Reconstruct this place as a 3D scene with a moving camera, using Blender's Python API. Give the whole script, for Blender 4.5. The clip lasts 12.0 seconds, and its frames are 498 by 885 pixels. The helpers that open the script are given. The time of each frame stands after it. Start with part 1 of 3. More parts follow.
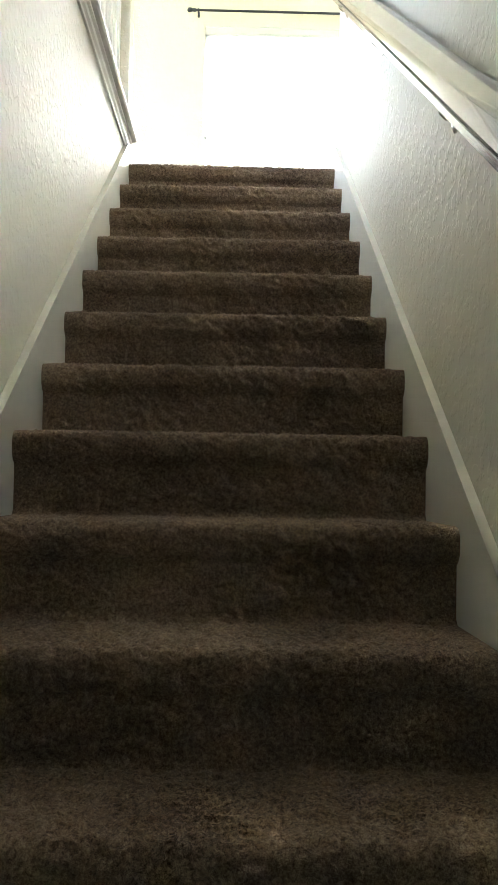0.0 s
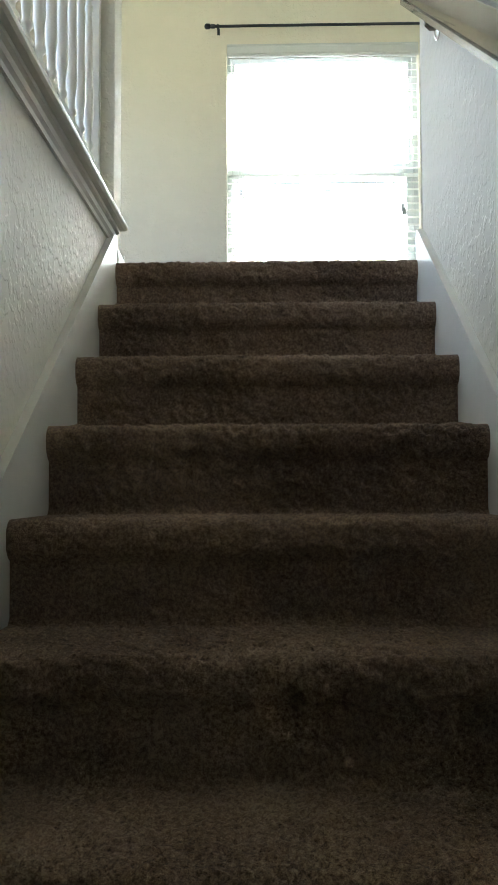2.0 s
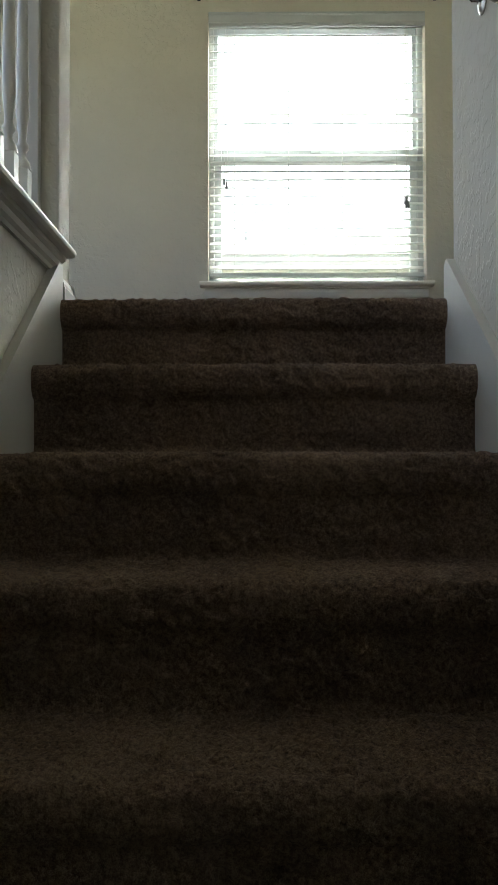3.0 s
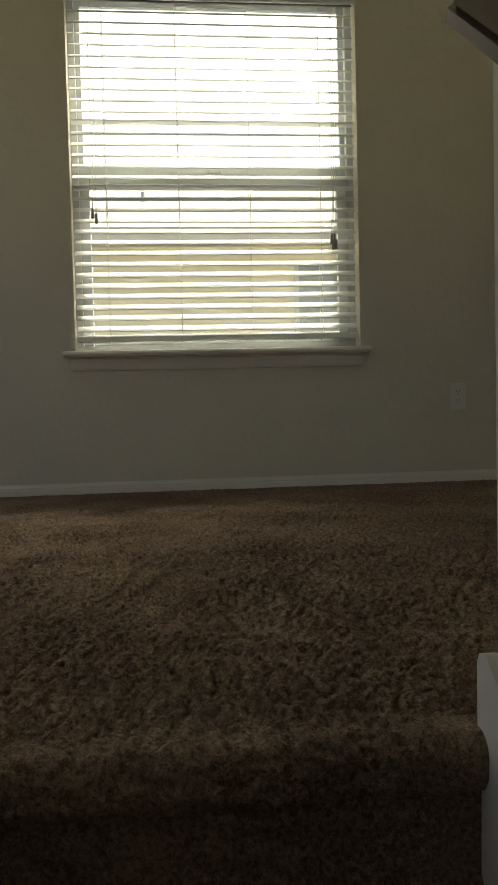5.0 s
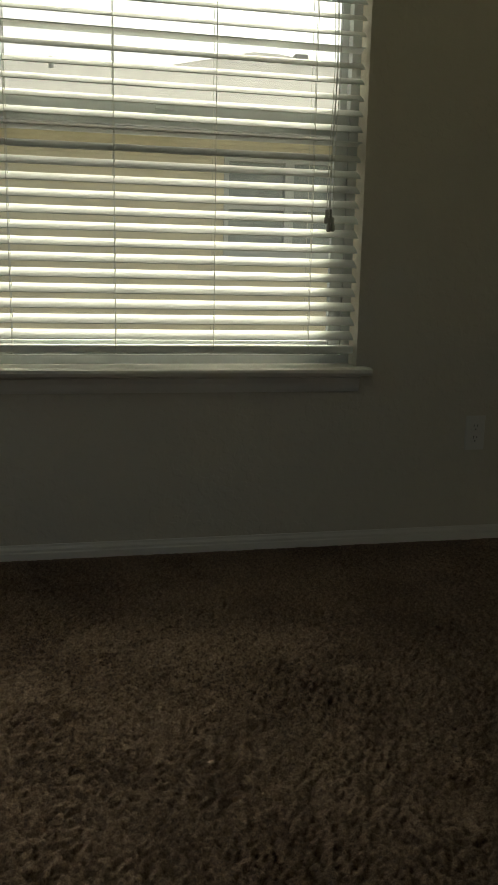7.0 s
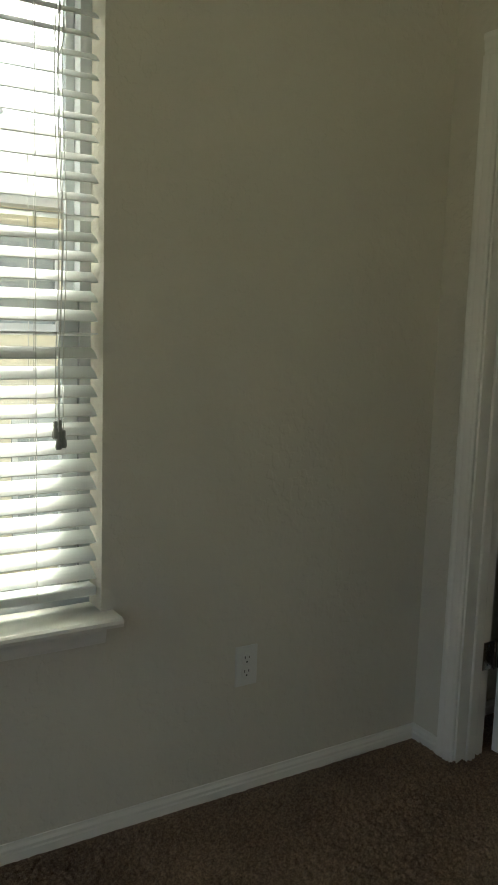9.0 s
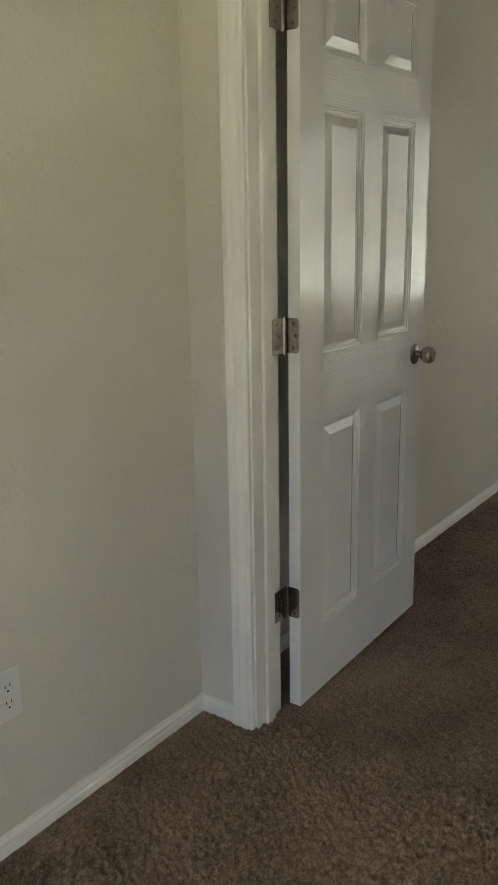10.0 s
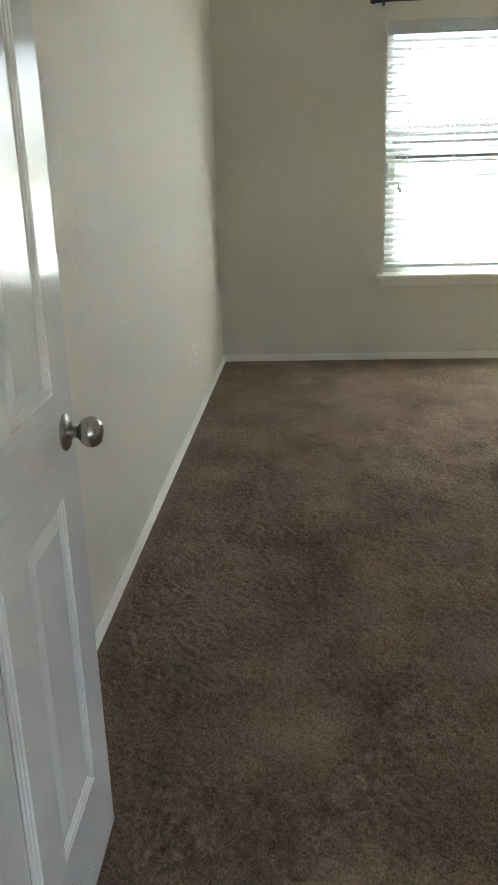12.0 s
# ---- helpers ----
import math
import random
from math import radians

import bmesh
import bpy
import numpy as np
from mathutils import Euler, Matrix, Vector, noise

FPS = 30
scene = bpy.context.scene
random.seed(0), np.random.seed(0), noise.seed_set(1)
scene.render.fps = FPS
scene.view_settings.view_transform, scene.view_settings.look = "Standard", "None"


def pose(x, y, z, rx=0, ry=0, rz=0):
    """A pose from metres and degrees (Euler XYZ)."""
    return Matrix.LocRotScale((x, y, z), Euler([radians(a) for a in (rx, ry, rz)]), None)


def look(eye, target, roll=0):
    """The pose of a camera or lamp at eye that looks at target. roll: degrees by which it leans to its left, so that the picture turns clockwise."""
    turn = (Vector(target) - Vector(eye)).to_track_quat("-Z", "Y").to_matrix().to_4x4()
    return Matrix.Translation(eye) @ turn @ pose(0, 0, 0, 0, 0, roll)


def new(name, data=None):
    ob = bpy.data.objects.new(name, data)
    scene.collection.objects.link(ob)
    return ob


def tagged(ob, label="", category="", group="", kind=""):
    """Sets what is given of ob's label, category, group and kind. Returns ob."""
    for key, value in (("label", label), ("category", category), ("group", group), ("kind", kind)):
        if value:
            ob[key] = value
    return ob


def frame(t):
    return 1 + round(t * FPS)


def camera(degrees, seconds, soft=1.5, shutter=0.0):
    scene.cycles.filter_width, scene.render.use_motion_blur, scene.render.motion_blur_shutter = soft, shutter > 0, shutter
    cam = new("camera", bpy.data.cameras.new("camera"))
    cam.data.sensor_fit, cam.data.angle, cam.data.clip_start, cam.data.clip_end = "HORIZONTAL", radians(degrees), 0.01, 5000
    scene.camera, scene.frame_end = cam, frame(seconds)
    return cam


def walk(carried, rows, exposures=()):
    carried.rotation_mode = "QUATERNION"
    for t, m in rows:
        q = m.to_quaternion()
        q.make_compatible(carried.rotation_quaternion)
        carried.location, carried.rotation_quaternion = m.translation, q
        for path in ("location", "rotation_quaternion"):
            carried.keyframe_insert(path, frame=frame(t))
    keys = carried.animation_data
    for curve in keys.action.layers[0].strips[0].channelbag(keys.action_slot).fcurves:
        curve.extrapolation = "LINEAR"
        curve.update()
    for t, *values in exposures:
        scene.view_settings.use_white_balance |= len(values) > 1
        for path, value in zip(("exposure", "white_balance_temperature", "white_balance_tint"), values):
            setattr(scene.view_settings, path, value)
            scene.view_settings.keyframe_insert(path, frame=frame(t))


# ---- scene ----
cam = camera(33.0, 12.0)
PATH = [
    (0, (0.476, -3.597, -1.397), (0.513, -1.6, -1.295), 0.9),
    (0.2, (0.48, -3.467, -1.312), (0.38, -1.472, -1.211), 0.6),
    (0.3, (0.473, -3.407, -1.264), (0.314, -1.416, -1.159), 0.1),
    (0.5, (0.453, -3.283, -1.177), (0.226, -1.306, -0.983), -1.1),
    (1, (0.47, -3.034, -1.023), (0.222, -1.059, -0.833), -0.5),
    (1.5, (0.459, -2.77, -0.834), (0.218, -0.79, -0.68), -1.1),
    (2, (0.45, -2.46, -0.684), (0.407, -0.463, -0.571), -0.2),
    (2.5, (0.412, -2.209, -0.49), (0.35, -0.212, -0.418), 0.0),
    (3, (0.444, -1.938, -0.381), (0.438, 0.062, -0.336), -0.1),
    (4.8, (0.534, -0.956, 0.328), (0.745, 1.031, 0.242), -1.9),
    (5, (0.547, -0.88, 0.378), (0.755, 1.107, 0.278), -1.4),
    (5.3, (0.498, -0.728, 0.471), (0.716, 1.256, 0.341), -0.9),
    (5.5, (0.486, -0.658, 0.519), (0.681, 1.328, 0.382), -0.7),
    (6, (0.493, -0.36, 0.662), (0.714, 1.62, 0.484), 0.1),
    (6.3, (0.526, -0.205, 0.733), (0.745, 1.764, 0.461), -0.0),
    (6.5, (0.539, -0.133, 0.782), (0.75, 1.822, 0.418), -0.2),
    (6.8, (0.525, 0.039, 0.835), (0.837, 1.973, 0.431), 0.3),
    (7, (0.51, 0.119, 0.87), (0.928, 2.036, 0.481), 1.2),
    (7.3, (0.492, 0.219, 0.951), (0.976, 2.157, 0.854), 1.1),
    (7.5, (0.502, 0.306, 1.006), (1.052, 2.229, 1.039), 1.2),
    (7.7, (0.501, 0.377, 1.063), (1.117, 2.279, 1.12), 1.4),
    (9.3, (0.672, 0.936, 1.34), (1.787, 2.552, 0.962), 1.1),
    (9.5, (0.682, 1.06, 1.347), (1.852, 2.624, 0.915), -0.0),
    (9.7, (0.73, 1.177, 1.346), (2.053, 2.597, 0.863), -1.2),
    (10, (0.859, 1.296, 1.343), (2.419, 2.435, 0.826), -1.0),
    (10.3, (1.017, 1.439, 1.373), (2.706, 2.369, 0.842), -0.5),
    (10.5, (1.105, 1.52, 1.365), (2.854, 2.344, 0.852), -0.3),
    (10.8, (1.238, 1.652, 1.356), (3.068, 2.267, 0.835), -1.2),
    (11, (1.335, 1.722, 1.352), (3.205, 2.18, 0.811), -1.2),
    (11.3, (1.492, 1.819, 1.348), (3.379, 2.156, 0.776), -1.7),
    (11.5, (1.653, 1.883, 1.33), (3.54, 2.176, 0.739), -2.0),
    (11.8, (1.847, 1.954, 1.336), (3.738, 2.151, 0.714), -1.0),
    (12, (1.953, 1.995, 1.355), (3.841, 2.158, 0.718), -1.9),
]
EXPOSURES = [(0, 5.95, 5700, -5), (0.6, 5.35, 5700, -5), (2.0, 4.5, 5500, -6), (2.6, 3.7, 5650, -5), (3.2, 3.0, 5750, -5), (5.0, 2.05, 6900, -4), (6.5, 1.1, 6900, -6), (7.6, 1.15, 6700, -11), (9.4, 3.2, 6050, -5), (10.5, 4.5, 6050, -1), (11.2, 4.8, 5650, -1), (12, 4.85, 5450, -1)]
walk(cam, [(t, look(e, g, r)) for t, e, g, r in PATH], EXPOSURES)

# ---- daylight ----
world = bpy.data.worlds.new("sky")
scene.world = world
world.use_nodes = True
wn = world.node_tree.nodes
sky = wn.new("ShaderNodeTexSky")
sky.sky_type, sky.sun_disc = "NISHITA", False
SUN_EL, SUN_AZ = radians(54), radians(36)   # hazy sun high beyond the neighbour's roof
sky.sun_elevation, sky.sun_rotation = SUN_EL, SUN_AZ
sky.air_density, sky.dust_density, sky.ozone_density = 0.2, 10.0, 0.0
wn["Background"].inputs["Strength"].default_value = 0.15
world.node_tree.links.new(sky.outputs["Color"], wn["Background"].inputs["Color"])
sun = new("sun", bpy.data.lights.new("sun", "SUN"))
sun.data.energy, sun.data.angle, sun.data.color = 0.42, radians(20), (1.0, 0.96, 0.9)
sun.matrix_world = look((0, 0, 0), (-math.cos(SUN_EL) * math.sin(SUN_AZ), -math.cos(SUN_EL) * math.cos(SUN_AZ), -math.sin(SUN_EL)))

# ---- plan ----
YW = 2.655          # room face of the window wall
XD0, XD1 = 2.477, 2.592   # hall and bedroom faces of the door wall
XF = 7.76           # room face of the bedroom's far wall
CEIL = 2.45
RISE, RUN, STEPS = 0.1835, 0.2555, 16
SW = 0.898          # carpeted width of the stairs
LOW = -RISE * STEPS
DY0, DY1 = 1.694, 2.472     # door opening along y


# ---- materials ----
def nodes_of(name):
    m = bpy.data.materials.new(name)
    m.use_nodes = True
    nt = m.node_tree
    return m, nt, nt.nodes["Principled BSDF"]


def noise_node(nt, scale, detail=3.0, rough=0.6, vec=None):
    n = nt.nodes.new("ShaderNodeTexNoise")
    n.inputs["Scale"].default_value, n.inputs["Detail"].default_value = scale, detail
    n.inputs["Roughness"].default_value = rough
    if vec:
        nt.links.new(vec, n.inputs["Vector"])
    return n


def position(nt, scale=None):
    g = nt.nodes.new("ShaderNodeNewGeometry").outputs["Position"]
    if scale:
        mp = nt.nodes.new("ShaderNodeMapping")
        mp.inputs["Scale"].default_value = scale
        nt.links.new(g, mp.inputs["Vector"])
        g = mp.outputs["Vector"]
    return g


def ramp(nt, fac, stops):
    r = nt.nodes.new("ShaderNodeValToRGB")
    while len(r.color_ramp.elements) < len(stops):
        r.color_ramp.elements.new(0.5)
    for e, (p, c) in zip(r.color_ramp.elements, stops):
        e.position, e.color = p, (*c, 1)
    nt.links.new(fac, r.inputs["Fac"])
    return r.outputs["Color"]


def surface(name, color, rough=0.5, vary=0.06, vary_scale=2.0, bump=0.0, bump_scale=60.0, dist=0.002,
            metallic=0.0, stretch=None, rough_vary=0.0, coat=0.0):
    m, nt, b = nodes_of(name)
    vec = position(nt, stretch)
    n1, n2 = noise_node(nt, vary_scale, 4.0, 0.6, vec), noise_node(nt, vary_scale * 14, 3.0, 0.6, vec)
    mix = nt.nodes.new("ShaderNodeMath")
    mix.operation = "ADD"
    nt.links.new(n1.outputs["Fac"], mix.inputs[0])
    nt.links.new(n2.outputs["Fac"], mix.inputs[1])
    half = nt.nodes.new("ShaderNodeMath")
    half.operation = "MULTIPLY"
    half.inputs[1].default_value = 0.5
    nt.links.new(mix.outputs[0], half.inputs[0])
    lo, hi = tuple(c * (1 - vary) for c in color), tuple(min(1, c * (1 + vary)) for c in color)
    nt.links.new(ramp(nt, half.outputs[0], [(0.35, lo), (0.65, hi)]), b.inputs["Base Color"])
    b.inputs["Roughness"].default_value, b.inputs["Metallic"].default_value = rough, metallic
    b.inputs["Coat Weight"].default_value = coat
    if rough_vary:
        mr = nt.nodes.new("ShaderNodeMapRange")
        mr.inputs["From Min"].default_value, mr.inputs["From Max"].default_value = 0.35, 0.65
        mr.inputs["To Min"].default_value, mr.inputs["To Max"].default_value = rough - rough_vary, rough + rough_vary
        nt.links.new(half.outputs[0], mr.inputs["Value"])
        nt.links.new(mr.outputs["Result"], b.inputs["Roughness"])
    if bump:
        bn = noise_node(nt, bump_scale, 3.0, 0.55, vec)
        bp = nt.nodes.new("ShaderNodeBump")
        bp.inputs["Strength"].default_value, bp.inputs["Distance"].default_value = bump, dist
        nt.links.new(bn.outputs["Fac"], bp.inputs["Height"])
        nt.links.new(bp.outputs["Normal"], b.inputs["Normal"])
    return m


def knockdown_paint(name, color):
    """Painted drywall with flattened blobs of sprayed texture."""
    m, nt, b = nodes_of(name)
    vec = position(nt)
    big = noise_node(nt, 1.3, 4.0, 0.6, vec)
    nt.links.new(ramp(nt, big.outputs["Fac"], [(0.3, tuple(c * 0.95 for c in color)), (0.7, color)]), b.inputs["Base Color"])
    blob = noise_node(nt, 42.0, 2.0, 0.45, vec)
    flat = nt.nodes.new("ShaderNodeMapRange")
    flat.interpolation_type = "SMOOTHSTEP"
    flat.inputs["From Min"].default_value, flat.inputs["From Max"].default_value = 0.47, 0.6
    nt.links.new(blob.outputs["Fac"], flat.inputs["Value"])
    fine = noise_node(nt, 260.0, 2.0, 0.5, vec)
    add = nt.nodes.new("ShaderNodeMath")
    add.operation = "MULTIPLY_ADD"
    add.inputs[1].default_value = 0.16
    nt.links.new(fine.outputs["Fac"], add.inputs[0])
    nt.links.new(flat.outputs["Result"], add.inputs[2])
    bp = nt.nodes.new("ShaderNodeBump")
    bp.inputs["Strength"].default_value, bp.inputs["Distance"].default_value = 0.55, 0.0016
    nt.links.new(add.outputs[0], bp.inputs["Height"])
    nt.links.new(bp.outputs["Normal"], b.inputs["Normal"])
    b.inputs["Roughness"].default_value = 0.66
    return m


def carpet_material():
    m, nt, b = nodes_of("carpet_pile")
    vec = position(nt)
    swirl = noise_node(nt, 3.2, 4.0, 0.6, vec)
    clump = noise_node(nt, 150.0, 3.0, 0.7, vec)
    fibre = noise_node(nt, 480.0, 2.0, 0.7, vec)
    mix = nt.nodes.new("ShaderNodeMath")
    mix.operation = "MULTIPLY_ADD"
    mix.inputs[1].default_value = 0.6
    nt.links.new(fibre.outputs["Fac"], mix.inputs[0])
    nt.links.new(clump.outputs["Fac"], mix.inputs[2])
    add = nt.nodes.new("ShaderNodeMath")
    add.operation = "MULTIPLY_ADD"
    add.inputs[1].default_value = 0.5
    nt.links.new(swirl.outputs["Fac"], add.inputs[0])
    nt.links.new(mix.outputs[0], add.inputs[2])
    half = nt.nodes.new("ShaderNodeMath")
    half.operation = "MULTIPLY"
    half.inputs[1].default_value = 0.5
    nt.links.new(add.outputs[0], half.inputs[0])
    nt.links.new(ramp(nt, half.outputs[0], [(0.38, (0.055, 0.038, 0.025)), (0.50, (0.205, 0.141, 0.097)), (0.62, (0.40, 0.295, 0.20))]), b.inputs["Base Color"])
    b.inputs["Roughness"].default_value = 0.95
    b.inputs["Specular IOR Level"].default_value = 0.1
    b.inputs["Sheen Weight"].default_value = 0.06
    b.inputs["Sheen Roughness"].default_value = 0.6
    bp = nt.nodes.new("ShaderNodeBump")
    bp.inputs["Strength"].default_value, bp.inputs["Distance"].default_value = 1.0, 0.0045
    nt.links.new(mix.outputs[0], bp.inputs["Height"])
    nt.links.new(bp.outputs["Normal"], b.inputs["Normal"])
    return m


def glass_material():
    m, nt, b = nodes_of("window_glass")
    b.inputs["Base Color"].default_value = (0.97, 0.985, 0.98, 1)
    b.inputs["Roughness"].default_value = 0.0
    b.inputs["Transmission Weight"].default_value = 1.0
    b.inputs["IOR"].default_value = 1.45
    return m


def door_paint(name, stretch, relief=0.16, pitch=0.32, stray=16.0):
    """Semi-gloss paint over moulded wood grain."""
    m, nt, b = nodes_of(name)
    vec = position(nt, stretch)
    grain = noise_node(nt, 3.0, 4.0, 0.6, vec)
    wave = nt.nodes.new("ShaderNodeTexWave")
    wave.wave_type, wave.bands_direction = "BANDS", "X" if stretch[0] > stretch[2] else "Z"
    wave.inputs["Scale"].default_value, wave.inputs["Distortion"].default_value = pitch, stray
    wave.inputs["Detail"].default_value = 3.0
    nt.links.new(vec, wave.inputs["Vector"])
    add = nt.nodes.new("ShaderNodeMath")
    nt.links.new(grain.outputs["Fac"], add.inputs[0])
    nt.links.new(wave.outputs["Fac"], add.inputs[1])
    bp = nt.nodes.new("ShaderNodeBump")
    bp.inputs["Strength"].default_value, bp.inputs["Distance"].default_value = relief, 0.0007
    nt.links.new(add.outputs[0], bp.inputs["Height"])
    nt.links.new(bp.outputs["Normal"], b.inputs["Normal"])
    big = noise_node(nt, 2.0, 4.0, 0.6, position(nt))
    nt.links.new(ramp(nt, big.outputs["Fac"], [(0.3, (0.77, 0.76, 0.72)), (0.7, (0.81, 0.80, 0.76))]), b.inputs["Base Color"])
    b.inputs["Roughness"].default_value = 0.14
    return m


def shingle_material():
    m, nt, b = nodes_of("roof_shingle")
    br = nt.nodes.new("ShaderNodeTexBrick")
    br.inputs["Scale"].default_value = 1.0
    br.inputs["Brick Width"].default_value, br.inputs["Row Height"].default_value = 0.33, 0.14
    br.inputs["Mortar Size"].default_value = 0.012
    br.inputs["Color1"].default_value, br.inputs["Color2"].default_value = (0.20, 0.195, 0.185, 1), (0.27, 0.262, 0.25, 1)
    br.inputs["Mortar"].default_value = (0.16, 0.157, 0.15, 1)
    nt.links.new(position(nt), br.inputs["Vector"])
    nt.links.new(br.outputs["Color"], b.inputs["Base Color"])
    b.inputs["Roughness"].default_value = 0.9
    return m


WALL = knockdown_paint("wall_paint", (0.69, 0.65, 0.54))
CEILING = knockdown_paint("ceiling_paint", (0.83, 0.82, 0.79))
TRIM = surface("trim_paint", (0.80, 0.777, 0.70), 0.34, 0.02, 2.0)
DOOR = door_paint("door_paint", (30.0, 30.0, 2.6))
DOOR_RAIL = door_paint("door_rail_paint", (2.6, 30.0, 30.0), 0.6, 1.5, 6.0)
CARPET = carpet_material()
VINYL = surface("white_vinyl", (0.54, 0.56, 0.56), 0.45, 0.03, 4.0)
SLAT = surface("blind_slat", (0.76, 0.775, 0.74), 0.65, 0.03, 6.0, 0.1, 30.0, 0.0006, stretch=(1, 8, 8))
CORD = surface("cord", (0.62, 0.62, 0.58), 0.8, 0.1, 40.0)
TASSEL = surface("tassel_plastic", (0.28, 0.28, 0.25), 0.5, 0.1, 20.0)
IRON = surface("dark_metal", (0.045, 0.05, 0.06), 0.4, 0.15, 12.0, 0.1, 80.0, 0.0005, metallic=0.7)
NICKEL = surface("satin_nickel", (0.40, 0.375, 0.34), 0.26, 0.02, 6.0, metallic=1.0)
DARKWOOD = surface("dark_stained_wood", (0.04, 0.021, 0.015), 0.2, 0.35, 3.0, 0.12, 30.0, 0.0008, stretch=(12, 1, 12), coat=0.45, rough_vary=0.05)
PLASTIC = surface("ivory_plastic", (0.74, 0.73, 0.68), 0.35, 0.02, 8.0)
SLOT = surface("dark_slot", (0.02, 0.02, 0.02), 0.7, 0.1, 20.0)
GLASS = glass_material()
SIDING = surface("cream_siding", (0.72, 0.67, 0.53), 0.65, 0.06, 1.2, 0.1, 20.0, 0.002, stretch=(1, 1, 6))
SHINGLE = shingle_material()
SOFFIT = surface("soffit_paint", (0.52, 0.51, 0.48), 0.6, 0.05, 2.0)
DARKGLASS = surface("far_pane", (0.32, 0.35, 0.355), 0.25, 0.2, 0.6)
GRASS = surface("lawn", (0.09, 0.088, 0.062), 0.95, 0.4, 0.4, 0.6, 8.0, 0.05)
PLAIN = surface("carpet_pad", (0.09, 0.062, 0.045), 0.8, 0.1, 3.0)


# ---- mesh helpers ----
def box(bm, x0, x1, y0, y1, z0, z1, bevel=0.0, seg=2):
    m = Matrix.LocRotScale(((x0 + x1) / 2, (y0 + y1) / 2, (z0 + z1) / 2), None, (abs(x1 - x0), abs(y1 - y0), abs(z1 - z0)))
    vs = bmesh.ops.create_cube(bm, size=1.0, matrix=m)["verts"]
    if bevel:
        es = list({e for v in vs for e in v.link_edges})
        bmesh.ops.bevel(bm, geom=es, offset=bevel, segments=seg, affect="EDGES", profile=0.5)
    return bm


def boxes(*dims, bevel=0.0):
    bm = bmesh.new()
    for d in dims:
        box(bm, *d, bevel=bevel)
    return bm


def prism(bm, poly, axis, a, b):
    """Extrude a polygon of 2D points along an axis from a to b: x takes (y, z), y takes (x, z), z takes (x, y)."""
    def at(p, v):
        return {"x": (v, p[0], p[1]), "y": (p[0], v, p[1]), "z": (p[0], p[1], v)}[axis]
    r0, r1 = [bm.verts.new(at(p, a)) for p in poly], [bm.verts.new(at(p, b)) for p in poly]
    n = len(poly)
    for i in range(n):
        bm.faces.new((r0[i], r0[(i + 1) % n], r1[(i + 1) % n], r1[i]))
    bm.faces.new(r0[::-1])
    bm.faces.new(r1)
    bmesh.ops.recalc_face_normals(bm, faces=bm.faces)
    return bm


def lathe(bm, prof, seg=14, m=None):
    """Turn a profile of (radius, height) round the z axis, then place it by m."""
    rings = []
    for r, h in prof:
        ring = []
        for i in range(seg):
            a = 2 * math.pi * i / seg
            v = Vector((r * math.cos(a), r * math.sin(a), h))
            ring.append(bm.verts.new(m @ v if m else v))
        rings.append(ring)
    for p, q in zip(rings, rings[1:]):
        for i in range(seg):
            bm.faces.new((p[i], p[(i + 1) % seg], q[(i + 1) % seg], q[i]))
    bm.faces.new(rings[0][::-1])
    bm.faces.new(rings[-1])
    bmesh.ops.recalc_face_normals(bm, faces=bm.faces)
    return bm


def tube(bm, pts, r, seg=8):
    """A round bar along a polyline."""
    rings = []
    for i, p in enumerate(pts):
        p = Vector(p)
        d = (Vector(pts[min(i + 1, len(pts) - 1)]) - Vector(pts[max(i - 1, 0)])).normalized()
        u = d.orthogonal().normalized() if not rings else (u - d * u.dot(d)).normalized()
        w = d.cross(u)
        rings.append([bm.verts.new(p + r * (math.cos(2 * math.pi * k / seg) * u + math.sin(2 * math.pi * k / seg) * w)) for k in range(seg)])
    for p, q in zip(rings, rings[1:]):
        for k in range(seg):
            bm.faces.new((p[k], p[(k + 1) % seg], q[(k + 1) % seg], q[k]))
    bm.faces.new(rings[0][::-1])
    bm.faces.new(rings[-1])
    bmesh.ops.recalc_face_normals(bm, faces=bm.faces)
    return bm


def mesh_of(name, bm, material, smooth=None):
    me = bpy.data.meshes.new(name)
    bm.to_mesh(me)
    bm.free()
    me.materials.append(material)
    if smooth:
        me.set_sharp_from_angle(angle=radians(smooth))
        me.polygons.foreach_set("use_smooth", [True] * len(me.polygons))
        me.set_sharp_from_angle(angle=radians(smooth))
    return me


def part(name, bm, material, parent=None, label="", smooth=None):
    ob = new(name, mesh_of(name, bm, material, smooth))
    if parent:
        ob.parent = parent
    return tagged(ob, label)


def thing(name, at, label, category, group="", kind=""):
    ob = new(name)
    ob.empty_display_size = 0.1
    ob.matrix_basis = at if isinstance(at, Matrix) else Matrix.Translation(at)
    return tagged(ob, label, category, group, kind)


def setting(name, bm, material, label, category, smooth=None):
    return tagged(part(name, bm, material, None, label, smooth), category=category, kind="structure")


# ---- large structure ----
WX0, WX1 = 0.208, 1.406      # hall window opening
WZ0, WZ1 = 0.594, 2.099
BY0, BY1 = 0.350, 1.548      # bedroom window opening along y
BZ1 = 2.140                  # head of the bedroom window
XL = -1.30                   # wall across the hall from the stairs
YB = -4.70                   # back of the stairwell, upper floor
YR = -1.30                   # bedroom's side wall
OUT = 0.15

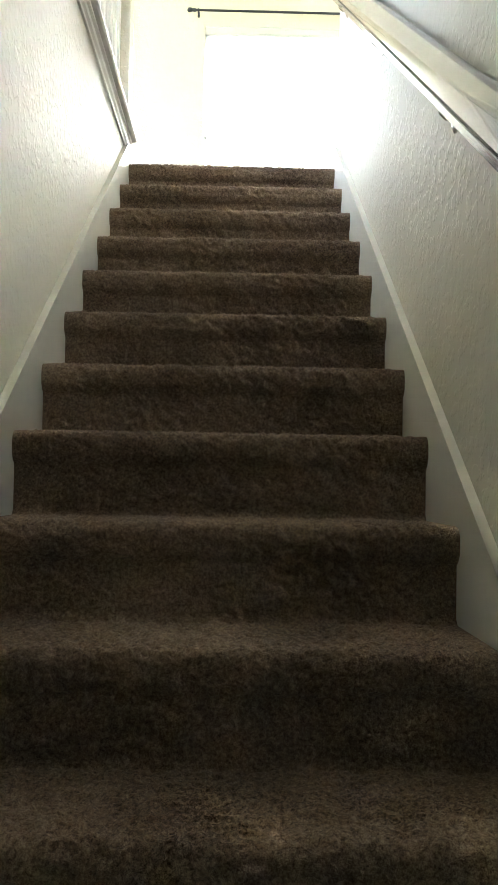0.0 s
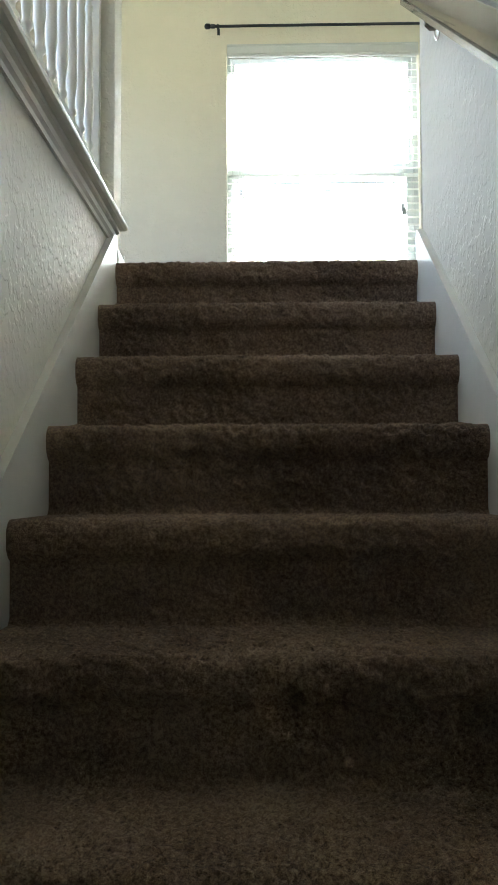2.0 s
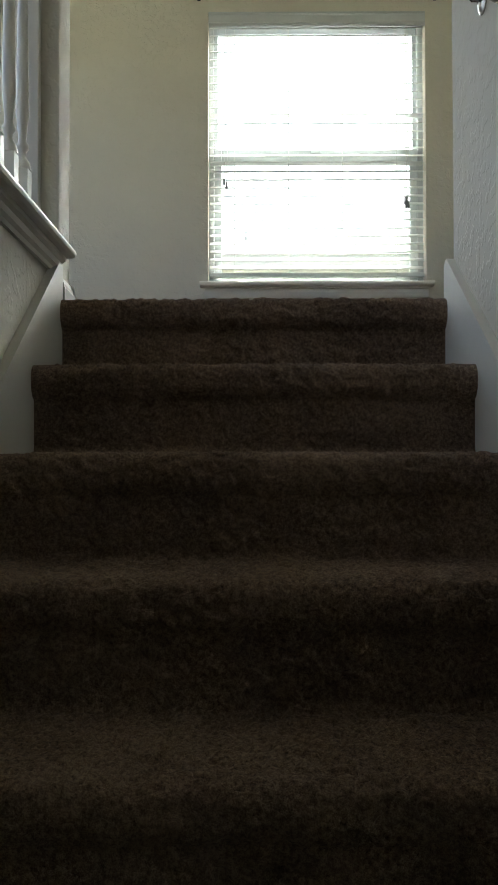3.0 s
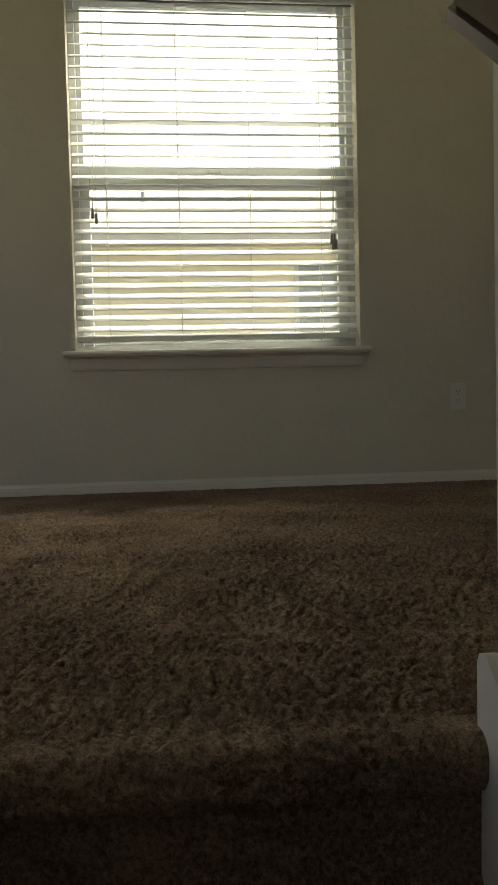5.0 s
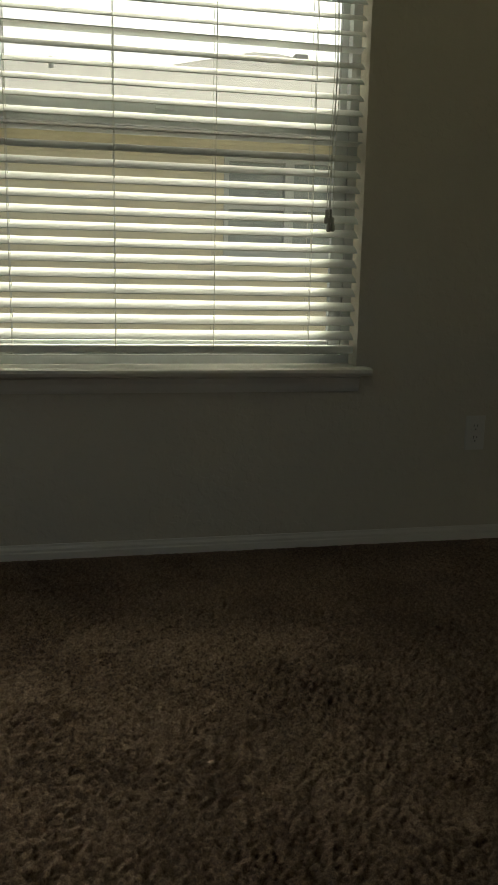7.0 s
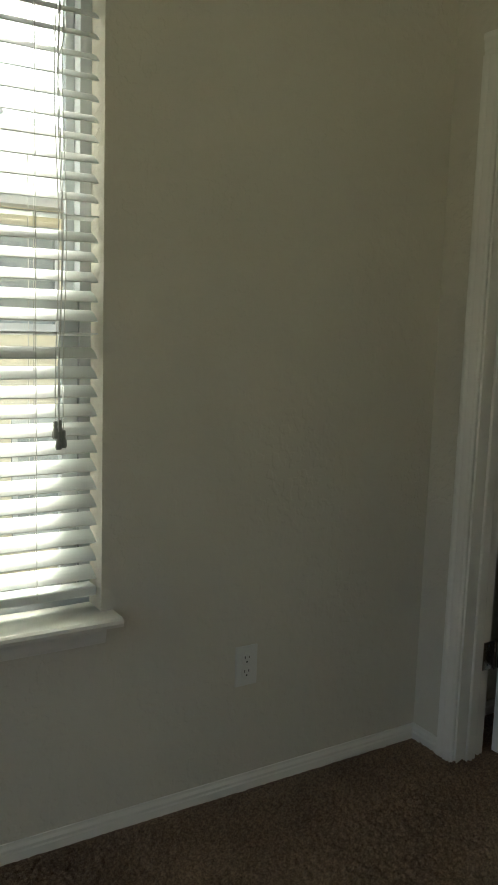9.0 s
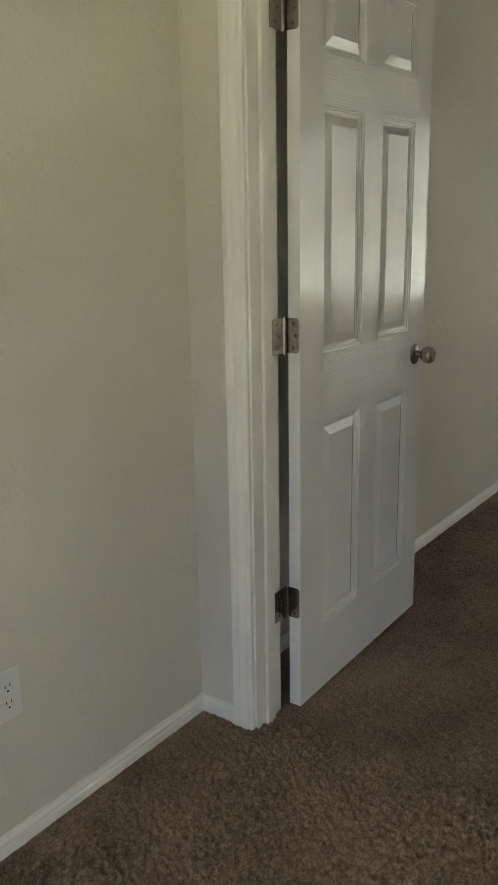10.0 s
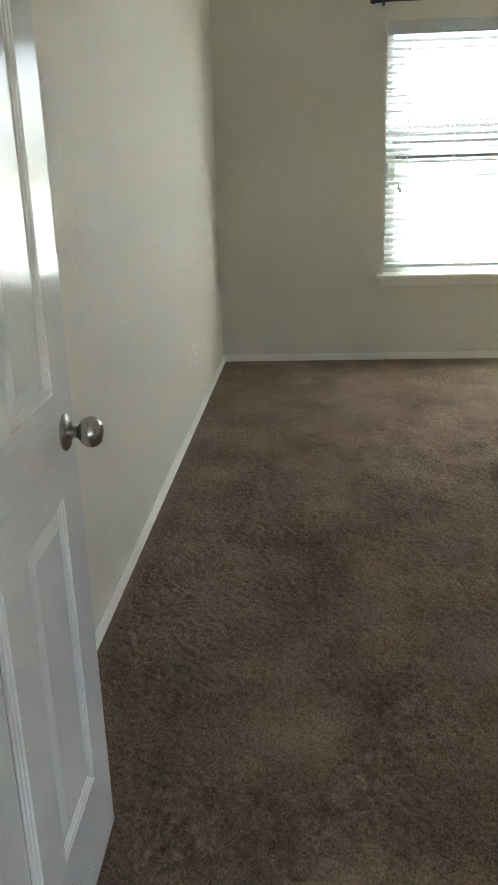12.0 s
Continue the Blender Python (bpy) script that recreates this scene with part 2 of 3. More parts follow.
setting("wall_north", boxes((XL - 0.12, WX0, YW, YW + OUT, -3.1, CEIL + 0.3), (WX1, XF + OUT, YW, YW + OUT, -3.1, CEIL + 0.3),
        (WX0, WX1, YW, YW + OUT, -3.1, WZ0), (WX0, WX1, YW, YW + OUT, WZ1, CEIL + 0.3)), WALL,
        "off-white textured drywall around the hall window", "wall")
setting("wall_east", boxes((XF, XF + OUT, BY1, YW, -0.3, CEIL + 0.3), (XF, XF + OUT, YR - 0.12, BY0 - 1.298, -0.3, CEIL + 0.3), (XF, XF + OUT, BY0 - 0.1, BY0, WZ0, BZ1),
        (XF, XF + OUT, BY0 - 1.298, BY1, -0.3, WZ0), (XF, XF + OUT, BY0 - 1.298, BY1, BZ1, CEIL + 0.3)), WALL,
        "off-white textured drywall around the bedroom window", "wall")
setting("wall_door", boxes((XD0, XD1, DY1 + 0.02, YW, -0.02, CEIL), (XD0, XD1, YR, DY0 - 0.02, -0.02, CEIL),
        (XD0, XD1, DY0 - 0.02, DY1 + 0.02, 2.07, CEIL)), WALL, "off-white drywall with an open bedroom doorway", "wall")
setting("wall_south_bedroom", boxes((XD1, XF, YR - 0.12, YR, -0.3, CEIL)), WALL, "plain off-white bedroom side wall", "wall")
setting("wall_stairs_right", boxes((SW + 0.02, SW + 0.135, -7.0, 0.02, LOW, CEIL)), WALL, "off-white textured drywall beside the carpeted stairs", "wall")
# Unseen wall; its opening is added to let sky light onto the landing.
setting("wall_landing_back", boxes((SW + 0.135, 1.2, -0.1, 0.02, -0.02, CEIL), (2.38, XD0, -0.1, 0.02, -0.02, CEIL), (1.2, 2.38, -0.1, 0.02, -0.02, 0.8), (1.2, 2.38, -0.1, 0.02, 2.25, CEIL)), WALL, "off-white wall with an added fill-light opening behind the landing", "wall")
setting("wall_stairs_left", boxes((-0.135, -0.02, -7.0, 0.03, LOW, 0.072)), WALL, "off-white textured knee wall beside the carpeted stairs", "wall")
# The wide gap here is made up, as sky fill for stairs and hall.
setting("wall_hall_left", boxes((XL - 0.12, XL, -7.0, -1.8, -0.3, CEIL), (XL - 0.12, XL, 2.35, YW, -0.3, CEIL), (XL - 0.12, XL, -1.8, 2.35, -0.3, 0.5),
        (XL - 0.12, XL, -1.8, 2.35, 2.1, CEIL)), WALL, "off-white wall with a wide added fill-light opening across the hall", "wall")
setting("wall_hall_back", boxes((XL, SW + 0.02, YB - 0.12, YB, 0.0, CEIL)), WALL, "plain off-white wall at the end of the hall", "wall")
setting("wall_lower_back", boxes((-0.02, SW + 0.02, -7.12, -7.0, LOW, 0)), WALL, "plain off-white wall downstairs", "wall")
setting("ceiling", boxes((XL - 0.12, XF + OUT, -5.0, YW + OUT, CEIL, CEIL + 0.15)), CEILING, "off-white textured drywall ceiling upstairs", "ceiling")
setting("ceiling_lower", boxes((-0.02, SW + 0.02, -7.0, YB - 0.12, -0.3, -0.02)), CEILING, "plain off-white ceiling downstairs", "ceiling")
setting("floor", boxes((-0.135, XD1, 0.06, YW, -0.28, -0.03), (XL, -0.135, YB, YW, -0.28, -0.03), (XD1, XF, YR, YW, -0.28, -0.03)), PLAIN,
        "subfloor under the brown carpet upstairs", "floor")
setting("floor_lower", boxes((-0.02, SW + 0.02, -7.0, -RUN * 15, LOW - 0.2, LOW - 0.012)), PLAIN, "floor at the foot of the stairs", "floor")


# ---- carpets ----
def smooth_noise(shape, k):
    a = np.random.rand(*shape)
    for _ in range(2):
        for ax in (0, 1):
            c = np.cumsum(np.concatenate([np.take(a, range(-k, 0), axis=ax), a, np.take(a, range(0, k + 1), axis=ax)], axis=ax), axis=ax)
            n = shape[ax]
            a = (np.take(c, range(2 * k, 2 * k + n), axis=ax) - np.take(c, range(0, n), axis=ax)) / (2 * k)
    return (a - a.mean()) / a.std()


def sheet(name, pos, nrm, rows, cols, depth, label, calm=True):
    """A carpet of rows x cols points, raised along nrm into uneven tufts."""
    r = np.random.randn(rows, cols)
    lock = (r + np.roll(r, 1, 0) + np.roll(r, 1, 1) + np.roll(r, (1, 1), (0, 1))) / 2
    h = 0.8 * lock + 0.12 * smooth_noise((rows, cols), 7) + 0.36 * np.random.randn(rows, cols)
    h = np.where(h < -0.3, h * 1.6 + 0.18, h * 0.85)          # dark clefts between the locks
    h = np.clip(h, -3.0, 1.5)
    edge = np.minimum(np.arange(cols), np.arange(cols)[::-1])[None, :] + np.zeros((rows, 1))
    if calm:
        edge = np.minimum(edge, np.minimum(np.arange(rows), np.arange(rows)[::-1])[:, None])
    still = np.clip(edge / 9.0, 0.0, 1.0) ** 1.5        # the pile is tucked in along the walls
    h *= still
    co = pos + nrm * (depth * h)[:, :, None]
    lean = smooth_noise((rows, cols), 9)
    co[:, :, 0] += depth * still * (0.35 * h * np.cos(lean) + 0.15 * np.random.randn(rows, cols))
    co[:, :, 1] += depth * still * (0.35 * h * np.sin(lean) + 0.15 * np.random.randn(rows, cols))
    i = np.arange(rows * cols).reshape(rows, cols)
    quads = np.stack([i[:-1, :-1], i[:-1, 1:], i[1:, 1:], i[1:, :-1]], axis=-1).reshape(-1, 4)
    me = bpy.data.meshes.new(name)
    me.vertices.add(rows * cols)
    me.vertices.foreach_set("co", co.reshape(-1).astype(np.float32))
    me.loops.add(quads.size)
    me.loops.foreach_set("vertex_index", quads.reshape(-1).astype(np.int32))
    me.polygons.add(len(quads))
    me.polygons.foreach_set("loop_start", np.arange(0, quads.size, 4, dtype=np.int32))
    me.polygons.foreach_set("use_smooth", np.ones(len(quads), dtype=bool))
    me.update()
    me.materials.append(CARPET)
    return tagged(new(name, me), label, "carpet", kind="structure")


def flat_carpet(name, x0, x1, y0, y1, z, step, label, depth=0.0036):
    cols, rows = int((x1 - x0) / step) + 1, int((y1 - y0) / step) + 1
    gx, gy = np.meshgrid(np.linspace(x0, x1, cols), np.linspace(y0, y1, rows))
    ease = np.clip((gy - 0.028) / 0.12, 0.0, 1.0) if y0 < 0.1 else np.ones_like(gy)
    pos = np.stack([gx, gy, z - 0.004 + 0.010 * ease], axis=-1)      # the pile rises from under the stair carpet's edge
    return sheet(name, pos, np.array((0.0, 0.0, 1.0)), rows, cols, depth, label)


def stair_profile(step):
    """Points along the carpeted steps from the landing down, with rounded nosings, and their normals."""
    pts = [(0.10, -0.001)]
    for k in range(STEPS):
        y, z = -k * RUN, -k * RISE
        r = 0.026
        for a in range(0, 91, 15):
            pts.append((y + r - r * math.sin(radians(a)), z - r + r * math.cos(radians(a))))
        pts += [(y + 0.001, z - 0.05), (y + 0.012, z - 0.066), (y + 0.024, z - 0.072), (y + 0.026, z - RISE + 0.012), (y + 0.016, z - RISE)]
    pts.append((-STEPS * RUN - 0.9, LOW))
    p = np.array(pts)
    d = np.concatenate([[0], np.cumsum(np.hypot(*np.diff(p, axis=0).T))])
    s = np.linspace(0, d[-1], int(d[-1] / step))
    y, z = np.interp(s, d, p[:, 0]), np.interp(s, d, p[:, 1])
    ty, tz = np.gradient(y), np.gradient(z)
    ln = np.hypot(ty, tz)
    return y, z, tz / ln, -ty / ln


def stair_carpet():
    step = 0.0055
    y, z, ny, nz = stair_profile(step)
    cols = int(SW / step)
    x = np.linspace(0.0, SW, cols)
    wave = np.interp(np.linspace(0, 1, cols), np.linspace(0, 1, 14), np.random.randn(14)) * 0.003
    pos = np.zeros((len(y), cols, 3))
    pos[:, :, 0], pos[:, :, 1], pos[:, :, 2] = x[None, :], y[:, None] + wave[None, :], z[:, None]
    nrm = np.zeros_like(pos)
    nrm[:, :, 1], nrm[:, :, 2] = ny[:, None], nz[:, None]
    return sheet("stair_carpet", pos, nrm, len(y), cols, 0.0028, "dark brown shaggy carpet wrapped over the stairs", False)


stair_carpet()
flat_carpet("carpet_landing", -0.02, XD1 + 0.012, 0.028, YW, 0.0, 0.0046, "dark brown shaggy wall-to-wall carpet on the landing", 0.0046)
flat_carpet("carpet_hall", XL, -0.02, 0.035, YW, 0.0, 0.02, "dark brown carpet in the upstairs hall")
flat_carpet("carpet_hall_side", XL, -0.135, YB, 0.035, 0.0, 0.025, "dark brown carpet beside the balustrade")
flat_carpet("carpet_bedroom", XD1, XF, 0.19, YW, 0.0, 0.0066, "dark brown shaggy wall-to-wall carpet in the bedroom")
flat_carpet("carpet_bedroom_side", XD1, XF, YR, 0.2, 0.0, 0.03, "dark brown carpet at the bedroom's side")

# stair carcass below the carpet
bm = bmesh.new()
for k in range(STEPS):
    box(bm, 0.0, SW, -k * RUN - RUN + 0.05, -k * RUN + 0.036, LOW - 0.01, -(k + 1) * RISE - 0.02)
setting("stairs", bm, PLAIN, "timber staircase under brown carpet", "stairs")


# ---- trim ----
def skirt(name, x0, x1, label):
    """Board along the steps whose top runs parallel to the nosings."""
    s, up = RISE / RUN, 0.092
    yb = -STEPS * RUN
    poly = [(0.034, -0.26), (0.034, 0.074), (0.026, 0.086), (0.01, up - 0.002), (yb, yb * s + up), (yb, LOW), (yb + 0.3, LOW), (-0.25, -0.25 * s - 0.42)]
    bm = prism(bmesh.new(), poly, "x", x0, x1)
    return setting(name, bm, TRIM, label, "skirting")


skirt("stair_skirt_left", -0.0195, 0.0, "off-white painted skirt board along the stairs")
skirt("stair_skirt_right", SW, SW + 0.0195, "off-white painted skirt board along the stairs")


def base_profile(h=0.056, t=0.013):
    return [(0, 0), (t, 0), (t, h * 0.55), (t * 0.8, h * 0.62), (t * 0.8, h * 0.75), (t * 0.45, h * 0.88), (t * 0.35, h), (0, h)]


def baseboard(name, runs, label):
    """runs: (axis, wall coordinate, side, from, to)."""
    bm = bmesh.new()
    for axis, w, side, a, b in runs:
        prism(bm, [(w + side * p, z - 0.004) for p, z in base_profile()], axis, a, b)
    return setting(name, bm, TRIM, label, "baseboard")


baseboard("baseboard_landing", [("x", YW, -1, XL, XD0), ("y", XD0, -1, DY1 + 0.06, YW), ("y", XD0, -1, 0.02, DY0 - 0.062),
                                ("x", 0.02, 1, SW + 0.02, XD0)], "low off-white baseboard with a stepped top")
baseboard("baseboard_bedroom", [("x", YW, -1, XD1, XF), ("y", XF, -1, YR, YW), ("y", XD1, 1, YR, DY0 - 0.062), ("x", YR, 1, XD1, XF)],
          "low off-white baseboard with a stepped top")

# knee wall cap
bm = bmesh.new()
prism(bm, [(0.024, 0.097), (0.031, 0.101), (0.033, 0.107), (0.031, 0.114), (0.024, 0.118), (-0.168, 0.118), (-0.175, 0.107), (-0.168, 0.097)], "y", YB, 0.03)
cap = setting("trim_cap", bm, TRIM, "white painted cap board on the knee wall", "trim")
bm = bmesh.new()
prism(bm, [(-0.0195, 0.058), (-0.012, 0.058), (-0.009, 0.066), (-0.002, 0.072), (0.001, 0.083), (0.009, 0.088), (0.01, 0.0965), (-0.0195, 0.0965)], "y", YB, 0.022)
part("moulding", bm, TRIM, cap, "white cove moulding under the cap")

# square column at the end of the balustrade
col = thing("column", (-0.07, 0.09, 0), "off-white drywall column at the end of the balustrade", "column", kind="structure")
part("shaft", boxes((-0.06, 0.06, -0.058, 0.058, -0.02, CEIL), bevel=0.004), WALL, col)
bm = bmesh.new()
prism(bm, [(0.06 + p, z) for p, z in base_profile()], "y", -0.05, 0.071)
prism(bm, [(0.058 + p, z) for p, z in base_profile()], "x", -0.06, 0.073)
part("baseboard", bm, TRIM, col)


# ---- windows ----
def window_unit(name, at, label, z1=WZ1, mid=1.332):
    """Single-hung vinyl window in an opening 1.206 wide; local x along the wall, y outward."""
    w, z0 = WX1 - WX0, WZ0
    win = thing(name, at, label, "window", kind="structure")
    bm = boxes((0, 0.028, 0.08, 0.148, z0, z1), (w - 0.028, w, 0.08, 0.148, z0, z1), (0.028, w - 0.028, 0.08, 0.148, z0, z0 + 0.03),
               (0.028, w - 0.028, 0.08, 0.148, z1 - 0.03, z1))
    part("window_frame", bm, VINYL, win)
    up = part("upper_sash", boxes((0.028, 0.05, 0.118, 0.14, mid - 0.02, z1 - 0.03), (w - 0.05, w - 0.028, 0.118, 0.14, mid - 0.02, z1 - 0.03),
              (0.05, w - 0.05, 0.118, 0.14, mid - 0.02, mid + 0.025), (0.05, w - 0.05, 0.118, 0.14, z1 - 0.06, z1 - 0.03), bevel=0.002), VINYL, win)
    g = part("pane", boxes((0.05, w - 0.05, 0.126, 0.13, mid + 0.025, z1 - 0.06)), GLASS, up)
    g.visible_shadow = False
    lo = part("lower_sash", boxes((0.03, 0.072, 0.086, 0.114, z0 + 0.03, mid + 0.036), (w - 0.072, w - 0.03, 0.086, 0.114, z0 + 0.03, mid + 0.036),
              (0.072, w - 0.072, 0.086, 0.114, mid - 0.034, mid + 0.036), (0.072, w - 0.072, 0.086, 0.114, z0 + 0.03, z0 + 0.075), bevel=0.003), VINYL, win)
    g = part("pane", boxes((0.072, w - 0.072, 0.098, 0.102, z0 + 0.075, mid - 0.034)), GLASS, lo)
    g.visible_shadow = False
    part("sash_lock", boxes((w / 2 - 0.03, w / 2 + 0.03, 0.078, 0.0855, mid + 0.012, mid + 0.03), bevel=0.003), VINYL, lo)
    bm = prism(bmesh.new(), [(0.079, z0 - 0.022), (0.079, z0 + 0.002), (-0.062, z0 + 0.002), (-0.07, z0 - 0.003), (-0.072, z0 - 0.011), (-0.068, z0 - 0.02), (-0.06, z0 - 0.022)], "x", 0.0, w)
    for a, b in ((-0.044, 0.0), (w, w + 0.03)):
        prism(bm, [(-0.0005, z0 - 0.022), (-0.0005, z0 + 0.002), (-0.062, z0 + 0.002), (-0.07, z0 - 0.003), (-0.072, z0 - 0.011), (-0.068, z0 - 0.02), (-0.06, z0 - 0.022)], "x", a, b)
    part("window_sill", bm, TRIM, win, "white painted stool with a rounded nose")
    bm = prism(bmesh.new(), [(-0.0005, z0 - 0.078), (-0.008, z0 - 0.078), (-0.012, z0 - 0.068), (-0.016, z0 - 0.05), (-0.017, z0 - 0.034), (-0.026, z0 - 0.03), (-0.026, z0 - 0.022), (-0.0005, z0 - 0.022)], "x", -0.02, w + 0.008)
    part("apron", bm, TRIM, win, "white moulded apron under the stool")
    return win


def slat_mesh(w):
    bm = bmesh.new()
    top = [(-0.025, 0.0), (-0.0125, 0.0022), (0, 0.003), (0.0125, 0.0022), (0.025, 0.0)]
    poly = top + [(y, z - 0.0028) for y, z in top[::-1]]
    prism(bm, poly, "x", 0.008, w - 0.008)
    return mesh_of("slat", bm, SLAT)


def window_blind(at, label, z1=WZ1):
    """Wooden blind let down inside the opening, slats tilted with the room-side edge low."""
    w, z0 = WX1 - WX0, WZ0
    bl = thing("window_blind", at, label, "blind", "window blinds")
    yc = 0.036
    # Valance takes the greyer vinyl, not slat white: its shade is in the colour.
    part("valance", prism(bmesh.new(), [(-0.012, z1 - 0.078), (-0.002, z1 - 0.078), (-0.002, z1 - 0.001), (-0.012, z1 - 0.001), (-0.016, z1 - 0.012), (-0.012, z1 - 0.02), (-0.012, z1 - 0.058), (-0.016, z1 - 0.066)], "x", 0.003, w - 0.003), VINYL, bl, "white moulded valance")
    part("headrail", boxes((0.006, w - 0.006, 0.004, 0.062, z1 - 0.05, z1 - 0.002)), VINYL, bl)
    me = slat_mesh(w)
    pitch, zb = 0.0447, z0 + 0.052
    n = int((z1 - 0.06 - zb) / pitch)
    zs = [zb + pitch * (i + 1) for i in range(n)]
    odd = {min(range(n), key=lambda i: abs(zs[i] - z)) for z in (1.548, 1.272)}
    for i, z in enumerate(zs):
        s = new("slat", me)
        s.parent = bl
        s.matrix_basis = pose(0, yc, z, (-6 if i in odd else 29) + random.uniform(-1.2, 1.2), random.uniform(-0.06, 0.06), 0)
    part("bottom_rail", boxes((0.008, w - 0.008, yc - 0.026, yc + 0.026, zb - 0.012, zb + 0.012), bevel=0.004), SLAT, bl)
    for x in (0.143, 0.443, 0.740, 1.040):
        bm = bmesh.new()
        for y in (yc - 0.027, yc + 0.027):
            tube(bm, [(x + random.uniform(-0.002, 0.002), y, zb), (x, y, (zb + z1) / 2), (x, y, z1 - 0.05)], 0.0011, 5)
        tube(bm, [(x + 0.004, yc, zb - 0.012), (x + 0.004, yc, z1 - 0.05)], 0.0011, 5)
        part("ladder_cord", bm, CORD, bl)
        part("cord_plug", lathe(bmesh.new(), [(0.004, zb - 0.016), (0.006, zb - 0.012), (0.006, zb - 0.009)], 8, Matrix.Translation((x, yc, 0))), VINYL, bl)
    cords = [(0.092, 0.0, 1.158), (0.106, 0.004, 1.138), (1.084, 0.0, 1.050), (1.096, 0.006, 1.052), (1.090, -0.004, 1.026), (1.103, 0.003, 1.028)]
    for x, dy, z in cords:
        bm = bmesh.new()
        pts = [(x + 0.004 * math.sin(9 * t + 20 * x), yc - 0.042 + dy + 0.004 * math.sin(7 * t), z1 - 0.075 + (z + 0.02 - z1 + 0.075) * t) for t in [i / 12 for i in range(13)]]
        c = part("lift_cord", tube(bm, pts, 0.0012, 5), CORD, bl)
        part("tassel", lathe(bmesh.new(), [(0.003, 0.022), (0.005, 0.020), (0.0055, 0.012), (0.0045, 0.006), (0.0075, -0.004), (0.008, -0.016), (0.006, -0.02)], 10,
             Matrix.Translation((pts[-1][0], pts[-1][1], z))), TASSEL, c, "dark plastic tassel", 50)
    bm = bmesh.new()
    for s in (-1, 1):
        tube(bm, [(1.09, yc - 0.042, z1 - 0.13), (1.09 + s * 0.014, yc - 0.042, z1 - 0.17), (1.09, yc - 0.042, z1 - 0.23)], 0.0012, 5)
    part("cord_loop", bm, CORD, bl)
    return bl


def curtain_rod(at, label):
    """Straight rod on two brackets over a window, no curtain; local x along the wall, y outward."""
    rod = thing("curtain_rod", at, label, "curtain rod", "curtain rods")
    x0, x1, y = -0.09, 1.292, -0.07
    part("rod", tube(bmesh.new(), [(x0, y, 0), (x1, y, 0)], 0.0088, 12), IRON, rod, smooth=40)
    for x, s in ((x0, -1), (x1, 1)):
        m = Matrix.Translation((x, y, 0)) @ pose(0, 0, 0, 0, 90 * s, 0)
        part("finial", lathe(bmesh.new(), [(0.009, -0.022), (0.013, -0.02), (0.013, 0.004), (0.010, 0.007), (0.0165, 0.012), (0.0175, 0.03), (0.014, 0.04), (0.005, 0.044)], 14, m), IRON, rod, smooth=50)
    for x in (x0 + 0.04, x1 - 0.04):
        b = part("bracket", boxes((x - 0.006, x + 0.006, y - 0.002, -0.004, -0.016, -0.008), (x - 0.005, x + 0.005, y - 0.012, y - 0.006, -0.016, 0.010),
                 (x - 0.005, x + 0.005, y + 0.010, y + 0.015, -0.016, 0.010), bevel=0.0015), IRON, rod)
        part("bracket_plate", boxes((x - 0.009, x + 0.009, -0.006, -0.001, -0.02, 0.022), bevel=0.001), IRON, b)
        part("set_screw", tube(bmesh.new(), [(x, y, -0.014), (x, y, -0.03)], 0.0032, 8), IRON, b)
    return rod


NORTH = Matrix.Translation((WX0, YW, 0))
EAST = pose(XF, BY1, 0, 0, 0, -90)
window_unit("window_1", NORTH, "white single-hung vinyl window over the landing")
window_unit("window_2", EAST, "white single-hung vinyl window in the bedroom", BZ1, 1.385)
EAST_2 = pose(XF, BY0 - 0.1, 0, 0, 0, -90)
window_unit("window_3", EAST_2, "white single-hung vinyl window in the bedroom", BZ1, 1.385)
window_blind(NORTH, "white wooden blind let down with open slats")
window_blind(EAST, "white wooden blind let down with open slats in the bedroom", BZ1)
window_blind(EAST_2, "white wooden blind let down with open slats in the bedroom", BZ1)
curtain_rod(NORTH @ Matrix.Translation((0, 0, 2.183)), "thin dark metal curtain rod without a curtain above the landing window")
curtain_rod(EAST @ Matrix.Translation((0.02, 0, 2.245)), "thin dark metal curtain rod without a curtain above the bedroom window")

# ---- doorway ----
def casing_profile(w=0.06):
    """(across, proud) from the inner edge outward."""
    return [(0, 0), (0, 0.008), (0.003, 0.0105), (0.008, 0.0115), (0.012, 0.0112), (0.015, 0.0128), (0.022, 0.0142), (0.032, 0.015), (0.036, 0.0148), (0.039, 0.0165), (0.044, 0.0185), (0.052, 0.019), (w - 0.003, 0.018), (w, 0.015), (w, 0)]


def casing(name, x, side, parent):
    bm = bmesh.new()
    prism(bm, [(x + side * p, DY1 + 0.001 + a) for a, p in casing_profile()], "z", -0.004, 2.055)
    prism(bm, [(x + side * p, DY0 - 0.001 - a) for a, p in casing_profile()], "z", -0.004, 2.055)
    prism(bm, [(x + side * p, 2.0555 + a) for a, p in casing_profile()], "y", DY0 - 0.06, DY1 + 0.06)
    return part(name, bm, TRIM, parent, "white moulded door casing")


frame_1 = thing("door_frame", (0, 0, 0), "white painted door frame with moulded casing", "door frame", kind="structure")
casing("casing", XD0, -1, frame_1)
casing("casing", XD1, 1, frame_1)
part("jamb", boxes((XD0, XD1, DY1 - 0.006, DY1 + 0.019, -0.004, 2.066), bevel=0.0015), TRIM, frame_1)
part("jamb", boxes((XD0, XD1, DY0 - 0.019, DY0 + 0.006, -0.004, 2.066), bevel=0.0015), TRIM, frame_1)
part("head_jamb", boxes((XD0, XD1, DY0 + 0.006, DY1 - 0.006, 2.04, 2.066)), TRIM, frame_1)
